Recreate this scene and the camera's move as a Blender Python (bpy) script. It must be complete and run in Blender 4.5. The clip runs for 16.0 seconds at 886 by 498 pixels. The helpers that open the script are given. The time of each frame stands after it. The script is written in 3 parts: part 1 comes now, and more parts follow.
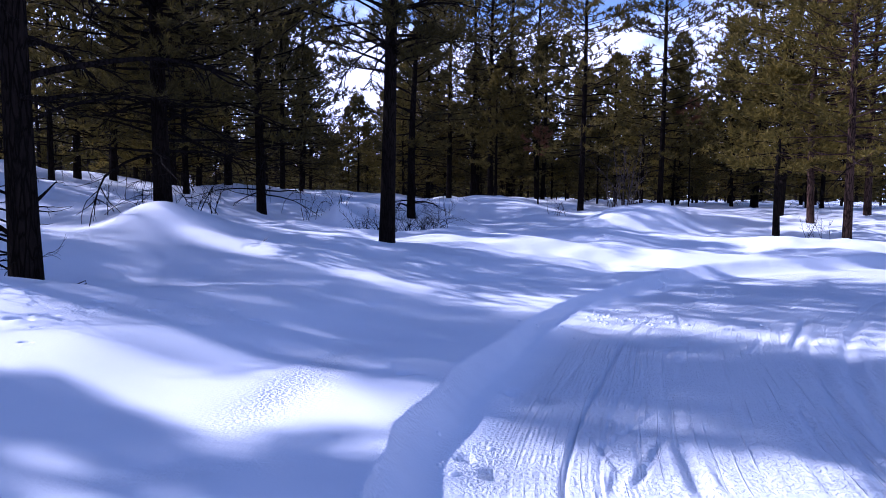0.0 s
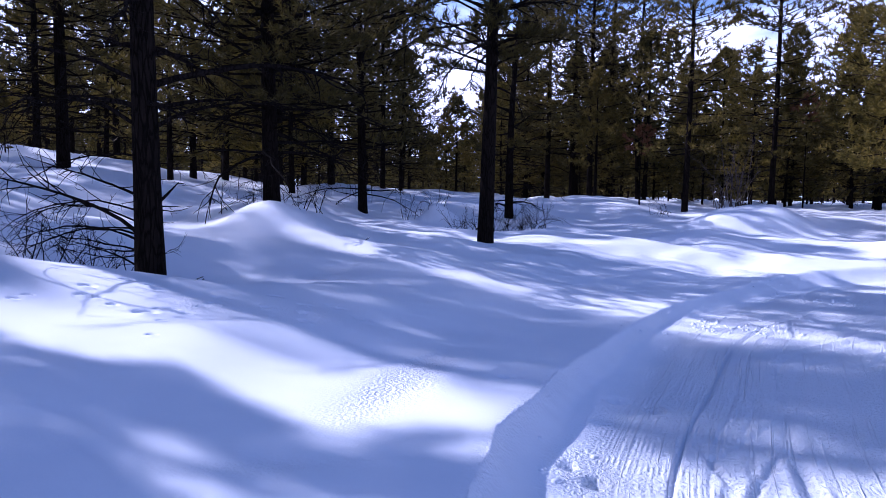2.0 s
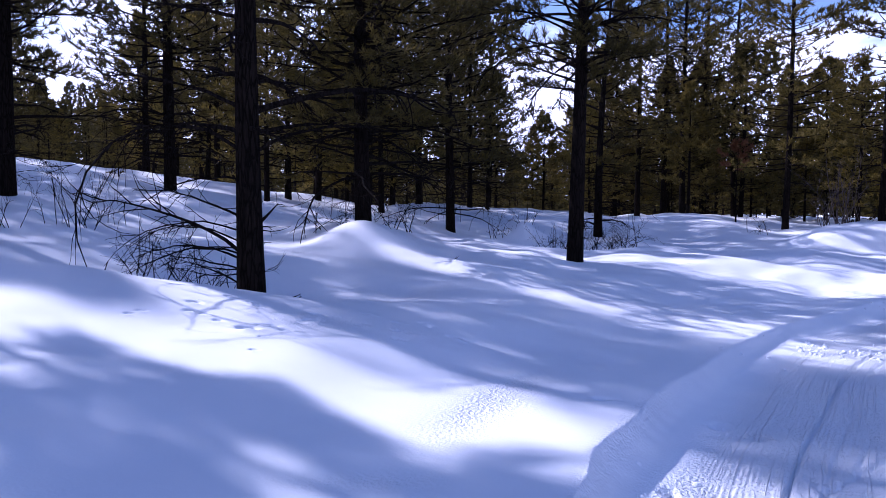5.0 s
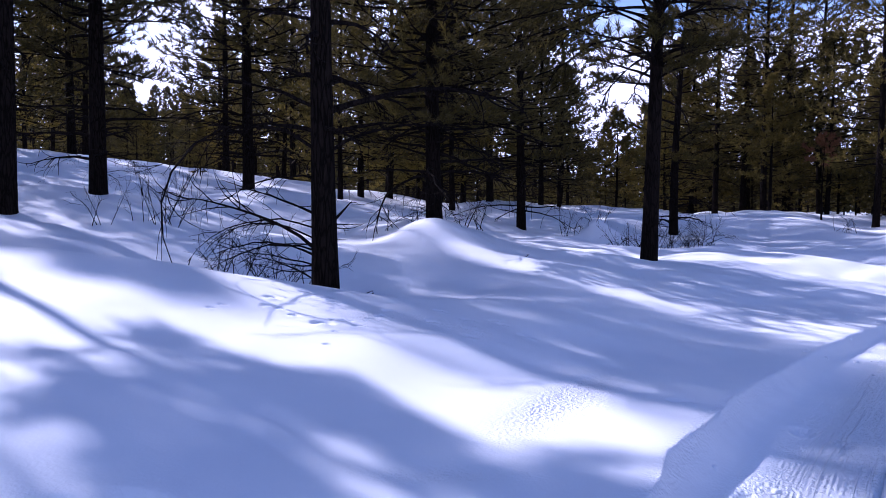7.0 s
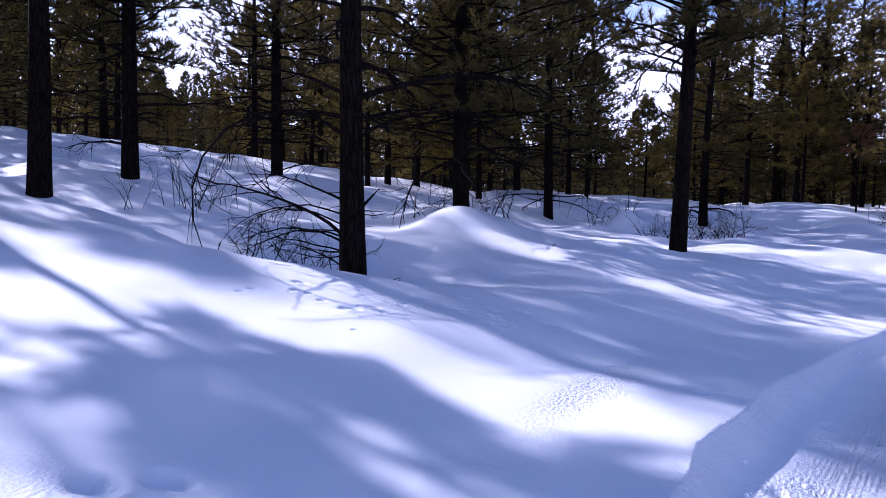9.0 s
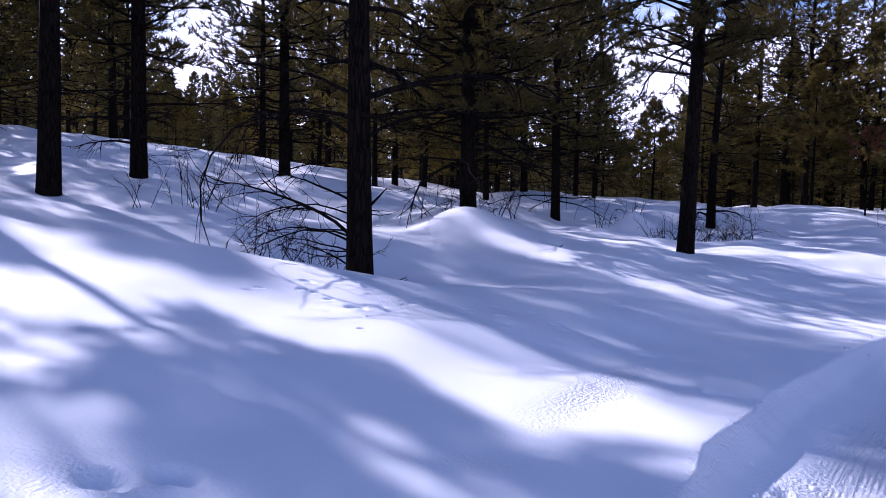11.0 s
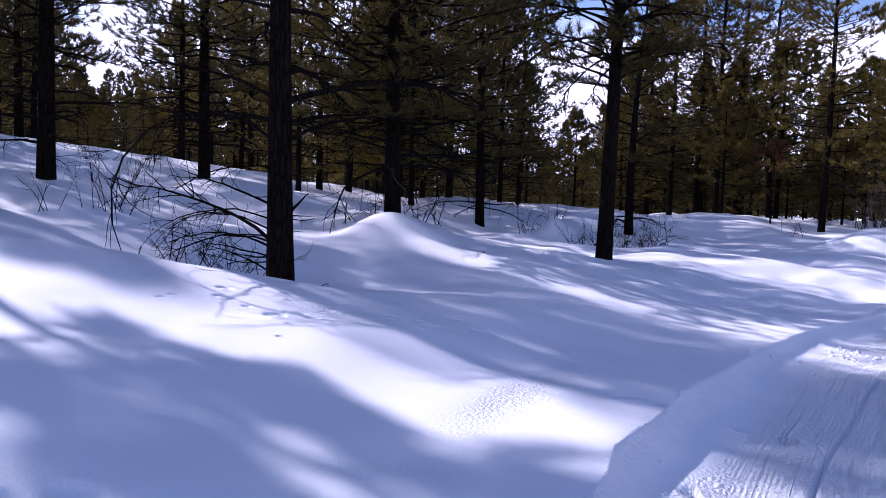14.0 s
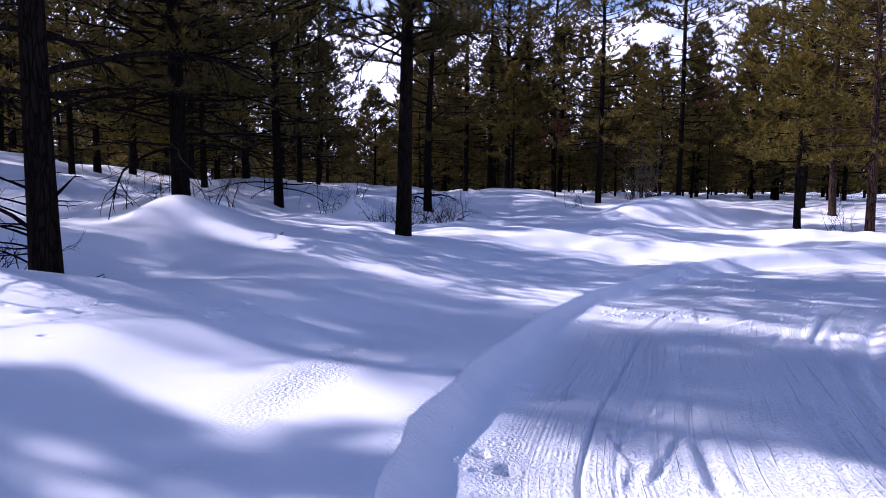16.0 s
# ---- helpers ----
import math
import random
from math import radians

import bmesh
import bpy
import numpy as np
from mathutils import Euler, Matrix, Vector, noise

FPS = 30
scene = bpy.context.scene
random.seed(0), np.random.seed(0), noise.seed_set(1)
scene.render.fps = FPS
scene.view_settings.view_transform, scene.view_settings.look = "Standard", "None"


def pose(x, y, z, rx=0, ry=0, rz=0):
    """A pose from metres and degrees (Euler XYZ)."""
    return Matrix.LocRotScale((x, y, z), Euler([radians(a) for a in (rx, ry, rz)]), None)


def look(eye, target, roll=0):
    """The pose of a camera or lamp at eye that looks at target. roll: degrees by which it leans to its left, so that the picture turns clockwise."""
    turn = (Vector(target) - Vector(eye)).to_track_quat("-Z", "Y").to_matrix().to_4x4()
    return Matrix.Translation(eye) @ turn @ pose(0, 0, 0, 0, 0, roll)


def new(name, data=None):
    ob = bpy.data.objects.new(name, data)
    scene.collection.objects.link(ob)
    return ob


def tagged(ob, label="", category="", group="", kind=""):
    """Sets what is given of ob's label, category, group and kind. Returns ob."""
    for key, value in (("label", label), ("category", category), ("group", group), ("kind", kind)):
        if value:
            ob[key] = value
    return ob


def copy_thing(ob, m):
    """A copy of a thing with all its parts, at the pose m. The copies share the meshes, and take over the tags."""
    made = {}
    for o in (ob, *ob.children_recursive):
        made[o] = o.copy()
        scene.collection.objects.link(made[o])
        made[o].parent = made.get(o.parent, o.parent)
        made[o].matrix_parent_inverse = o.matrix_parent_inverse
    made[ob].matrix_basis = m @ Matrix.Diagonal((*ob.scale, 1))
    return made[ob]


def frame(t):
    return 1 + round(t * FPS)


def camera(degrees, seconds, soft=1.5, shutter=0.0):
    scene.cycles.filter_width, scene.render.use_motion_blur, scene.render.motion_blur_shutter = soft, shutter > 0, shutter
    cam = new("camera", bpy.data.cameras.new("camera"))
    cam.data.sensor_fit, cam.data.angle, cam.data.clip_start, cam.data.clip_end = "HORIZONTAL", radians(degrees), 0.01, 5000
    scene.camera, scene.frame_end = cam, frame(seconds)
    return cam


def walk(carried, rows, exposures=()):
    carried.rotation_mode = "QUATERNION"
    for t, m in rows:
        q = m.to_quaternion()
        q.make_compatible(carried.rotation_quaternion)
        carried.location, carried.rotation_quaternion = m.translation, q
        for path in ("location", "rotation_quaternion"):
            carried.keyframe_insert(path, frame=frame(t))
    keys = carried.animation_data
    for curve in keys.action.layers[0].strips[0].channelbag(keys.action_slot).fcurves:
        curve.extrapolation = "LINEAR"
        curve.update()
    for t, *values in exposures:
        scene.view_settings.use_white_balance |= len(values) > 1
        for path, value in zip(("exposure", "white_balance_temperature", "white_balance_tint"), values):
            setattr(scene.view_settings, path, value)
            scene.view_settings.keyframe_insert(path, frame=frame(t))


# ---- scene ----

# ------------------------------------------------------------------ camera
EYE = 1.6
cam = camera(63.4, 16.0, soft=0.5)
# seconds, yaw, pitch, roll, and how far the hand has moved
ROWS = [
    (0.0, -0.19, -4.13, -0.69, 0.000, 0.000, 0.000), (0.5, 3.30, -4.41, -0.80, -0.032, 0.006, 0.008), (1.0, 5.50, -4.23, -0.73, -0.052, 0.006, 0.012),
    (1.5, 7.09, -4.96, -0.50, -0.057, 0.008, 0.018), (2.0, 7.45, -4.31, -0.94, -0.058, -0.013, 0.029), (2.5, 9.01, -4.02, -1.30, -0.068, -0.011, 0.023),
    (3.0, 10.03, -3.91, -1.45, -0.078, -0.020, 0.017), (3.5, 10.90, -3.44, -1.45, -0.091, -0.026, 0.036), (4.0, 12.80, -2.91, -1.26, -0.107, -0.043, 0.035),
    (4.2, 13.29, -3.20, -1.05, -0.107, -0.044, 0.035), (6.3, 17.05, -2.30, -0.16, -0.111, -0.056, 0.033), (6.5, 18.04, -2.44, -0.18, -0.111, -0.058, 0.033),
    (7.0, 19.95, -3.15, -0.47, -0.106, -0.069, 0.035), (7.5, 20.44, -3.71, -0.84, -0.109, -0.050, 0.034), (8.0, 21.09, -3.75, -0.81, -0.125, -0.057, 0.029),
    (8.5, 21.42, -3.90, -0.87, -0.125, -0.063, 0.034), (9.0, 21.97, -4.11, -1.11, -0.130, -0.066, 0.027), (11.3, 22.58, -3.94, -1.36, -0.129, -0.072, 0.014),
    (11.5, 22.72, -3.77, -1.26, -0.129, -0.072, 0.014), (12.0, 22.20, -3.35, -1.47, -0.122, -0.067, 0.018), (12.5, 20.67, -3.89, -1.65, -0.114, -0.078, 0.018),
    (13.0, 20.35, -3.84, -1.62, -0.108, -0.063, 0.023), (13.5, 19.63, -3.99, -1.74, -0.115, -0.053, 0.011), (14.0, 16.63, -3.44, -1.92, -0.088, -0.060, 0.024),
    (14.5, 13.08, -4.07, -1.71, -0.070, -0.051, 0.015), (15.0, 9.52, -3.77, -1.60, -0.052, -0.032, 0.022), (15.5, 6.14, -4.39, -0.87, -0.025, -0.006, 0.003),
    (16.0, 1.16, -4.72, -0.58, 0.012, 0.028, 0.008),
]


def held(yaw, pitch, roll, dx, dy, dz):
    """The camera in the hand of somebody who turns on the spot."""
    m = Matrix.Rotation(radians(yaw), 4, "Z") @ Matrix.Rotation(radians(pitch), 4, "X") @ Matrix.Rotation(radians(roll), 4, "Y") @ Matrix.Rotation(radians(90), 4, "X")
    return Matrix.Translation((dx, dy, EYE + dz)) @ m


walk(cam, [(t, held(*how)) for t, *how in ROWS],
     exposures=[(0.0, 0.6, 4850, 36), (4.2, 0.65, 4980, 36), (7.0, 0.72, 5100, 36), (9.0, 0.66, 5150, 36), (12.5, 0.62, 5350, 36), (16.0, 0.6, 5400, 36)])


# ------------------------------------------------------------------ light
SUN_LEFT, SUN_UP = 72.0, 34.0
world = bpy.data.worlds.new("sky")
scene.world = world
world.use_nodes = True
wn = world.node_tree.nodes
wl = world.node_tree.links
wn.clear()
sky = wn.new("ShaderNodeTexSky")
sky.sky_type, sky.sun_disc = "NISHITA", False
sky.sun_elevation, sky.sun_rotation = radians(SUN_UP), radians(-SUN_LEFT)
sky.air_density, sky.dust_density = 1.0, 0.6
coords = wn.new("ShaderNodeTexCoord")
stretch = wn.new("ShaderNodeMapping")
stretch.inputs["Scale"].default_value = (1.6, 1.6, 5.0)
cloud = wn.new("ShaderNodeTexNoise")
cloud.inputs["Scale"].default_value, cloud.inputs["Detail"].default_value = 1.7, 6.0
rise = wn.new("ShaderNodeSeparateXYZ")
low = wn.new("ShaderNodeMapRange")
low.inputs["From Min"].default_value, low.inputs["From Max"].default_value = 0.05, 0.45
low.inputs["To Min"].default_value, low.inputs["To Max"].default_value = 0.36, -0.12
add = wn.new("ShaderNodeMath")
add.operation = "ADD"
ramp = wn.new("ShaderNodeMapRange")
ramp.interpolation_type = "SMOOTHSTEP"
ramp.inputs["From Min"].default_value, ramp.inputs["From Max"].default_value = 0.55, 0.72
mix = wn.new("ShaderNodeMix")
mix.data_type = "RGBA"
mix.inputs["B"].default_value = (11.0, 11.0, 11.6, 1)
back = wn.new("ShaderNodeBackground")
back.inputs["Strength"].default_value = 0.096
wout = wn.new("ShaderNodeOutputWorld")
wl.new(coords.outputs["Generated"], stretch.inputs["Vector"])
wl.new(stretch.outputs["Vector"], cloud.inputs["Vector"])
wl.new(coords.outputs["Generated"], rise.inputs["Vector"])
wl.new(rise.outputs["Z"], low.inputs["Value"])
wl.new(cloud.outputs["Fac"], add.inputs[0])
wl.new(low.outputs["Result"], add.inputs[1])
wl.new(add.outputs["Value"], ramp.inputs["Value"])
wl.new(ramp.outputs["Result"], mix.inputs["Factor"])
wl.new(sky.outputs["Color"], mix.inputs["A"])
wl.new(mix.outputs["Result"], back.inputs["Color"])
wl.new(back.outputs["Background"], wout.inputs["Surface"])

sun = new("sun", bpy.data.lights.new("sun", "SUN"))
sun.data.energy, sun.data.angle, sun.data.color = 4.6, radians(0.9), (1.0, 0.93, 0.81)
a, e = radians(SUN_LEFT), radians(SUN_UP)
TO_SUN = Vector((-math.sin(a) * math.cos(e), math.cos(a) * math.cos(e), math.sin(e)))
sun.matrix_world = look(TO_SUN * 60, (0, 0, 0))


# ------------------------------------------------------------------ materials
def surface(name, rough=0.8):
    m = bpy.data.materials.new(name)
    m.use_nodes = True
    n = m.node_tree.nodes
    b = n["Principled BSDF"]
    b.inputs["Roughness"].default_value = rough
    return m, n, m.node_tree.links, b


def ramp_node(n, stops):
    r = n.new("ShaderNodeValToRGB")
    while len(r.color_ramp.elements) < len(stops):
        r.color_ramp.elements.new(0.5)
    for el, (p, c) in zip(r.color_ramp.elements, stops):
        el.position, el.color = p, (*c, 1)
    return r


def noise_node(n, links, vector, scale, detail=4.0, rough=0.55):
    t = n.new("ShaderNodeTexNoise")
    t.inputs["Scale"].default_value, t.inputs["Detail"].default_value, t.inputs["Roughness"].default_value = scale, detail, rough
    links.new(vector, t.inputs["Vector"])
    return t


def maths(n, links, op, a, b):
    t = n.new("ShaderNodeMath")
    t.operation = op
    for i, v in enumerate((a, b)):
        if isinstance(v, (int, float)):
            t.inputs[i].default_value = v
        else:
            links.new(v, t.inputs[i])
    return t.outputs[0]


FRESH_TO = 67.4  # metres along the lane to which the combing is fresh


def make_snow():
    m, n, links, b = surface("snow", 0.55)
    geo = n.new("ShaderNodeNewGeometry")
    at = n.new("ShaderNodeAttribute")
    at.attribute_name = "groomed"
    lane = n.new("ShaderNodeUVMap")
    lane.uv_map = "lane"
    split = n.new("ShaderNodeSeparateXYZ")
    links.new(lane.outputs["UV"], split.inputs["Vector"])
    big = noise_node(n, links, geo.outputs["Position"], 0.8, 5)
    col = ramp_node(n, [(0.3, (0.80, 0.82, 0.86)), (0.7, (0.88, 0.89, 0.90))])
    links.new(big.outputs["Fac"], col.inputs["Fac"])
    links.new(col.outputs["Color"], b.inputs["Base Color"])
    b.inputs["Specular IOR Level"].default_value = 0.25
    grain = noise_node(n, links, geo.outputs["Position"], 55, 3, 0.7)
    crust = noise_node(n, links, geo.outputs["Position"], 38, 2, 0.5)
    shell = n.new("ShaderNodeAttribute")
    shell.attribute_name = "crust"
    rough_snow = maths(n, links, "MULTIPLY", crust.outputs["Fac"], maths(n, links, "ADD", maths(n, links, "MULTIPLY", shell.outputs["Fac"], 0.042), 0.0010))
    # combed ridges of the groomed lane, broken up by skiers
    cords = maths(n, links, "SINE", maths(n, links, "MULTIPLY", split.outputs["X"], 2 * math.pi / 0.034), 0.0)
    worn = noise_node(n, links, lane.outputs["UV"], 1.3, 3, 0.7)
    keep = n.new("ShaderNodeMapRange")
    keep.inputs["From Min"].default_value, keep.inputs["From Max"].default_value = 0.44, 0.62
    links.new(worn.outputs["Fac"], keep.inputs["Value"])
    side = n.new("ShaderNodeMapRange")
    side.interpolation_type = "SMOOTHSTEP"
    side.inputs["From Min"].default_value, side.inputs["From Max"].default_value = 1.25, 0.8
    links.new(split.outputs["X"], side.inputs["Value"])
    fresh = n.new("ShaderNodeMapRange")
    fresh.inputs["From Min"].default_value, fresh.inputs["From Max"].default_value = FRESH_TO, FRESH_TO - 1.6
    fresh.inputs["To Min"].default_value = 0.25
    links.new(split.outputs["Y"], fresh.inputs["Value"])
    keep = maths(n, links, "MULTIPLY", keep.outputs["Result"], fresh.outputs["Result"])
    combed = maths(n, links, "MULTIPLY", at.outputs["Fac"], maths(n, links, "ADD", maths(n, links, "MULTIPLY", side.outputs["Result"], 0.93), 0.07))
    comb = maths(n, links, "MULTIPLY", maths(n, links, "MULTIPLY", cords, 0.0048), maths(n, links, "MULTIPLY", keep, combed))
    chop = noise_node(n, links, geo.outputs["Position"], 36, 3, 0.6)
    drawn = n.new("ShaderNodeMapping")
    drawn.inputs["Scale"].default_value = (11.0, 0.7, 1.0)
    links.new(lane.outputs["UV"], drawn.inputs["Vector"])
    streak = noise_node(n, links, drawn.outputs["Vector"], 1.0, 4, 0.6)
    streaks = maths(n, links, "MULTIPLY", maths(n, links, "MULTIPLY", streak.outputs["Fac"], 0.020), at.outputs["Fac"])
    # thin scratches of skis and poles along the lane
    scored = n.new("ShaderNodeMapping")
    scored.inputs["Scale"].default_value = (34.0, 0.45, 1.0)
    links.new(lane.outputs["UV"], scored.inputs["Vector"])
    score = noise_node(n, links, scored.outputs["Vector"], 1.0, 2, 0.5)
    cut = n.new("ShaderNodeMapRange")
    cut.inputs["From Min"].default_value, cut.inputs["From Max"].default_value = 0.60, 0.68
    links.new(score.outputs["Fac"], cut.inputs["Value"])
    scratches = maths(n, links, "MULTIPLY", maths(n, links, "MULTIPLY", cut.outputs["Result"], -0.009), at.outputs["Fac"])
    streaks = maths(n, links, "ADD", streaks, scratches)
    pits = n.new("ShaderNodeMapRange")
    pits.inputs["From Min"].default_value, pits.inputs["From Max"].default_value = 0.36, 0.50
    links.new(chop.outputs["Fac"], pits.inputs["Value"])
    chops = maths(n, links, "MULTIPLY", maths(n, links, "MULTIPLY", pits.outputs["Result"], 0.010), at.outputs["Fac"])
    total = maths(n, links, "ADD", maths(n, links, "ADD", maths(n, links, "ADD", comb, streaks), chops), maths(n, links, "ADD", rough_snow, maths(n, links, "MULTIPLY", grain.outputs["Fac"], 0.0012)))
    bump = n.new("ShaderNodeBump")
    bump.inputs["Strength"].default_value, bump.inputs["Distance"].default_value = 1.0, 1.0
    links.new(total, bump.inputs["Height"])
    links.new(bump.outputs["Normal"], b.inputs["Normal"])
    return m


def make_bark(name, dark, light):
    m, n, links, b = surface(name, 0.9)
    tc = n.new("ShaderNodeTexCoord")
    mp = n.new("ShaderNodeMapping")
    mp.inputs["Scale"].default_value = (1, 1, 0.16)
    links.new(tc.outputs["Object"], mp.inputs["Vector"])
    v = n.new("ShaderNodeTexVoronoi")
    v.feature = "DISTANCE_TO_EDGE"
    v.inputs["Scale"].default_value = 19
    warp = noise_node(n, links, mp.outputs["Vector"], 9, 3)
    bend = n.new("ShaderNodeVectorMath")
    bend.operation = "MULTIPLY_ADD"
    bend.inputs[1].default_value = (0.12, 0.12, 0.12)
    links.new(warp.outputs["Color"], bend.inputs[0])
    links.new(mp.outputs["Vector"], bend.inputs[2])
    links.new(bend.outputs["Vector"], v.inputs["Vector"])
    fine = noise_node(n, links, mp.outputs["Vector"], 40, 5)
    crack = n.new("ShaderNodeMapRange")
    crack.inputs["From Max"].default_value = 0.14
    links.new(v.outputs["Distance"], crack.inputs["Value"])
    val = maths(n, links, "MULTIPLY", crack.outputs["Result"], fine.outputs["Fac"])
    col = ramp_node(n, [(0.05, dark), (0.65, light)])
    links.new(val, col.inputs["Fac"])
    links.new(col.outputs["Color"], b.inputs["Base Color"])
    bump = n.new("ShaderNodeBump")
    bump.inputs["Distance"].default_value = 0.025
    links.new(val, bump.inputs["Height"])
    links.new(bump.outputs["Normal"], b.inputs["Normal"])
    b.inputs["Specular IOR Level"].default_value = 0.02
    return m


def make_needles(name, stops):
    m, n, links, b = surface(name, 0.6)
    geo = n.new("ShaderNodeNewGeometry")
    info = n.new("ShaderNodeObjectInfo")
    patch = noise_node(n, links, geo.outputs["Position"], 0.9, 2)
    pick = maths(n, links, "ADD", maths(n, links, "MULTIPLY", geo.outputs["Random Per Island"], 0.45), maths(n, links, "ADD", maths(n, links, "MULTIPLY", patch.outputs["Fac"], 0.45), maths(n, links, "MULTIPLY", info.outputs["Random"], 0.2)))
    col = ramp_node(n, stops)
    links.new(pick, col.inputs["Fac"])
    links.new(col.outputs["Color"], b.inputs["Base Color"])
    b.inputs["Specular IOR Level"].default_value = 0.1
    thin = n.new("ShaderNodeBsdfTranslucent")
    links.new(col.outputs["Color"], thin.inputs["Color"])
    both = n.new("ShaderNodeMixShader")
    both.inputs["Fac"].default_value = 0.4
    links.new(b.outputs["BSDF"], both.inputs[1])
    links.new(thin.outputs["BSDF"], both.inputs[2])
    links.new(both.outputs["Shader"], n["Material Output"].inputs["Surface"])
    return m


SNOW = make_snow()
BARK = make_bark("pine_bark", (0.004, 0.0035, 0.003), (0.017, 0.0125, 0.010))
BARK_RED = make_bark("red_pine_bark", (0.010, 0.007, 0.006), (0.085, 0.050, 0.036))
TWIG = make_bark("bare_twig", (0.006, 0.005, 0.0045), (0.020, 0.0155, 0.013))
TWIG_GREY = make_bark("grey_twig", (0.05, 0.04, 0.035), (0.19, 0.15, 0.125))
NEEDLES = make_needles("pine_needles", [(0.2, (0.027, 0.023, 0.008)), (0.55, (0.066, 0.053, 0.013)), (0.9, (0.150, 0.112, 0.024))])
NEEDLES_GOLD = make_needles("yellow_green_needles", [(0.2, (0.058, 0.048, 0.011)), (0.55, (0.140, 0.106, 0.019)), (0.9, (0.26, 0.182, 0.032))])
NEEDLES_OLIVE = make_needles("olive_brown_needles", [(0.2, (0.045, 0.036, 0.010)), (0.55, (0.100, 0.077, 0.017)), (0.9, (0.19, 0.138, 0.028))])
NEEDLES_RUST = make_needles("dead_rust_needles", [(0.2, (0.10, 0.045, 0.02)), (0.8, (0.26, 0.12, 0.05))])

# ------------------------------------------------------------------ ground
EDGE = np.array([(-5, -60), (-1.6, -30), (-0.4, -10), (-0.1, 0), (-0.03, 2.6), (0.03, 3.87), (0.15, 4.49), (0.39, 5.42), (0.78, 6.6), (1.22, 8.1), (1.84, 9.74), (2.91, 11.45),
                 (4.32, 13.42), (6.43, 15.32), (9.69, 17.0), (15.0, 18.9), (24.0, 20.5), (40.0, 21.3), (80.0, 19.0)], float)


def smooth_line(p, n=9, rounds=3):
    for _ in range(rounds):
        q = [p[0]]
        for i in range(len(p) - 1):
            q += [p[i] * 0.75 + p[i + 1] * 0.25, p[i] * 0.25 + p[i + 1] * 0.75]
        p = np.array(q + [p[-1]])
    return p


LINE = smooth_line(EDGE)
ALONG = np.concatenate([[0], np.cumsum(np.linalg.norm(np.diff(LINE, axis=0), axis=1))])


def lane_place(x, y):
    """Metres to the right of the lane's edge (negative on the bank) and metres along it."""
    best, u, v = np.full(x.shape, 1e9), np.zeros(x.shape), np.zeros(x.shape)
    for i in range(len(LINE) - 1):
        p, d = LINE[i], LINE[i + 1] - LINE[i]
        ln = math.hypot(*d)
        d = d / ln
        s = np.clip((x - p[0]) * d[0] + (y - p[1]) * d[1], 0, ln)
        qx, qy = x - p[0] - s * d[0], y - p[1] - s * d[1]
        r = np.hypot(qx, qy)
        side = np.where(qx * d[1] - qy * d[0] >= 0, 1.0, -1.0)
        near = r < best
        best, u, v = np.where(near, r, best), np.where(near, side * r, u), np.where(near, ALONG[i] + s, v)
    return u, v


def smoothstep(a, b, x):
    t = np.clip((x - a) / (b - a), 0, 1)
    return t * t * (3 - 2 * t)


def line_distance(x, y, line):
    line, best = smooth_line(np.array(line, float), rounds=2), np.full(x.shape, 9.0)
    near = (x > line[:, 0].min() - 1) & (x < line[:, 0].max() + 1) & (y > line[:, 1].min() - 1) & (y < line[:, 1].max() + 1)
    px, py, found = x[near], y[near], np.full(int(near.sum()), 9.0)
    for p, q in zip(line, line[1:]):
        d = q - p
        s = np.clip(((px - p[0]) * d[0] + (py - p[1]) * d[1]) / (d @ d), 0, 1)
        found = np.minimum(found, np.hypot(px - p[0] - s * d[0], py - p[1] - s * d[1]))
    best[near] = found
    return best


def hump(x, y, cx, cy, sx, sy, turn=0.0):
    c, s = math.cos(radians(turn)), math.sin(radians(turn))
    dx, dy = x - cx, y - cy
    return np.exp(-((c * dx + s * dy) / sx) ** 2 - ((-s * dx + c * dy) / sy) ** 2)


_rng = np.random.default_rng(5)
WAVES = [(ang, 2 * math.pi / length, ph, amp) for ang, length, ph, amp in
         zip(_rng.uniform(0, math.pi, 26), np.geomspace(9, 0.7, 26), _rng.uniform(0, 6.28, 26), np.geomspace(0.055, 0.004, 26))]


def ripple(x, y):
    z = np.zeros_like(x)
    for ang, k, ph, amp in WAVES:
        z = z + amp * np.sin(k * (x * math.cos(ang) + y * math.sin(ang)) + ph + 0.8 * np.sin(0.31 * k * (y - 0.6 * x) + 2 * ph))
    return z


LANE_WIDTH = 5.2
# skiers' curved tracks across the lane: their line, half width, depth
GROOVES = [([(1.40, 3.2), (1.46, 3.72), (1.56, 4.4), (1.75, 5.34), (2.09, 6.57), (2.42, 7.57), (2.72, 7.94), (3.62, 8.77), (4.89, 9.68)], 0.045, 0.018),
           ([(2.0, 5.9), (2.3, 6.8), (2.6, 7.4), (3.1, 7.9), (3.9, 8.5)], 0.05, 0.016),
           ([(2.4, 3.6), (2.71, 4.46), (3.2, 5.72), (3.67, 6.89), (4.14, 7.97), (4.66, 8.67)], 0.05, 0.022),
           ([(2.9, 4.4), (3.46, 5.74), (3.9, 6.68), (4.59, 8.01), (5.69, 9.53)], 0.06, 0.030),
           ([(3.4, 4.6), (4.0, 5.9), (4.7, 7.2), (5.6, 8.5)], 0.07, 0.030),
           ([(2.2, 8.9), (3.2, 9.9), (4.4, 11.0), (6.2, 12.0)], 0.03, 0.010), ([(2.7, 9.0), (3.9, 9.9), (5.6, 10.9), (8.0, 11.8)], 0.03, 0.010)]
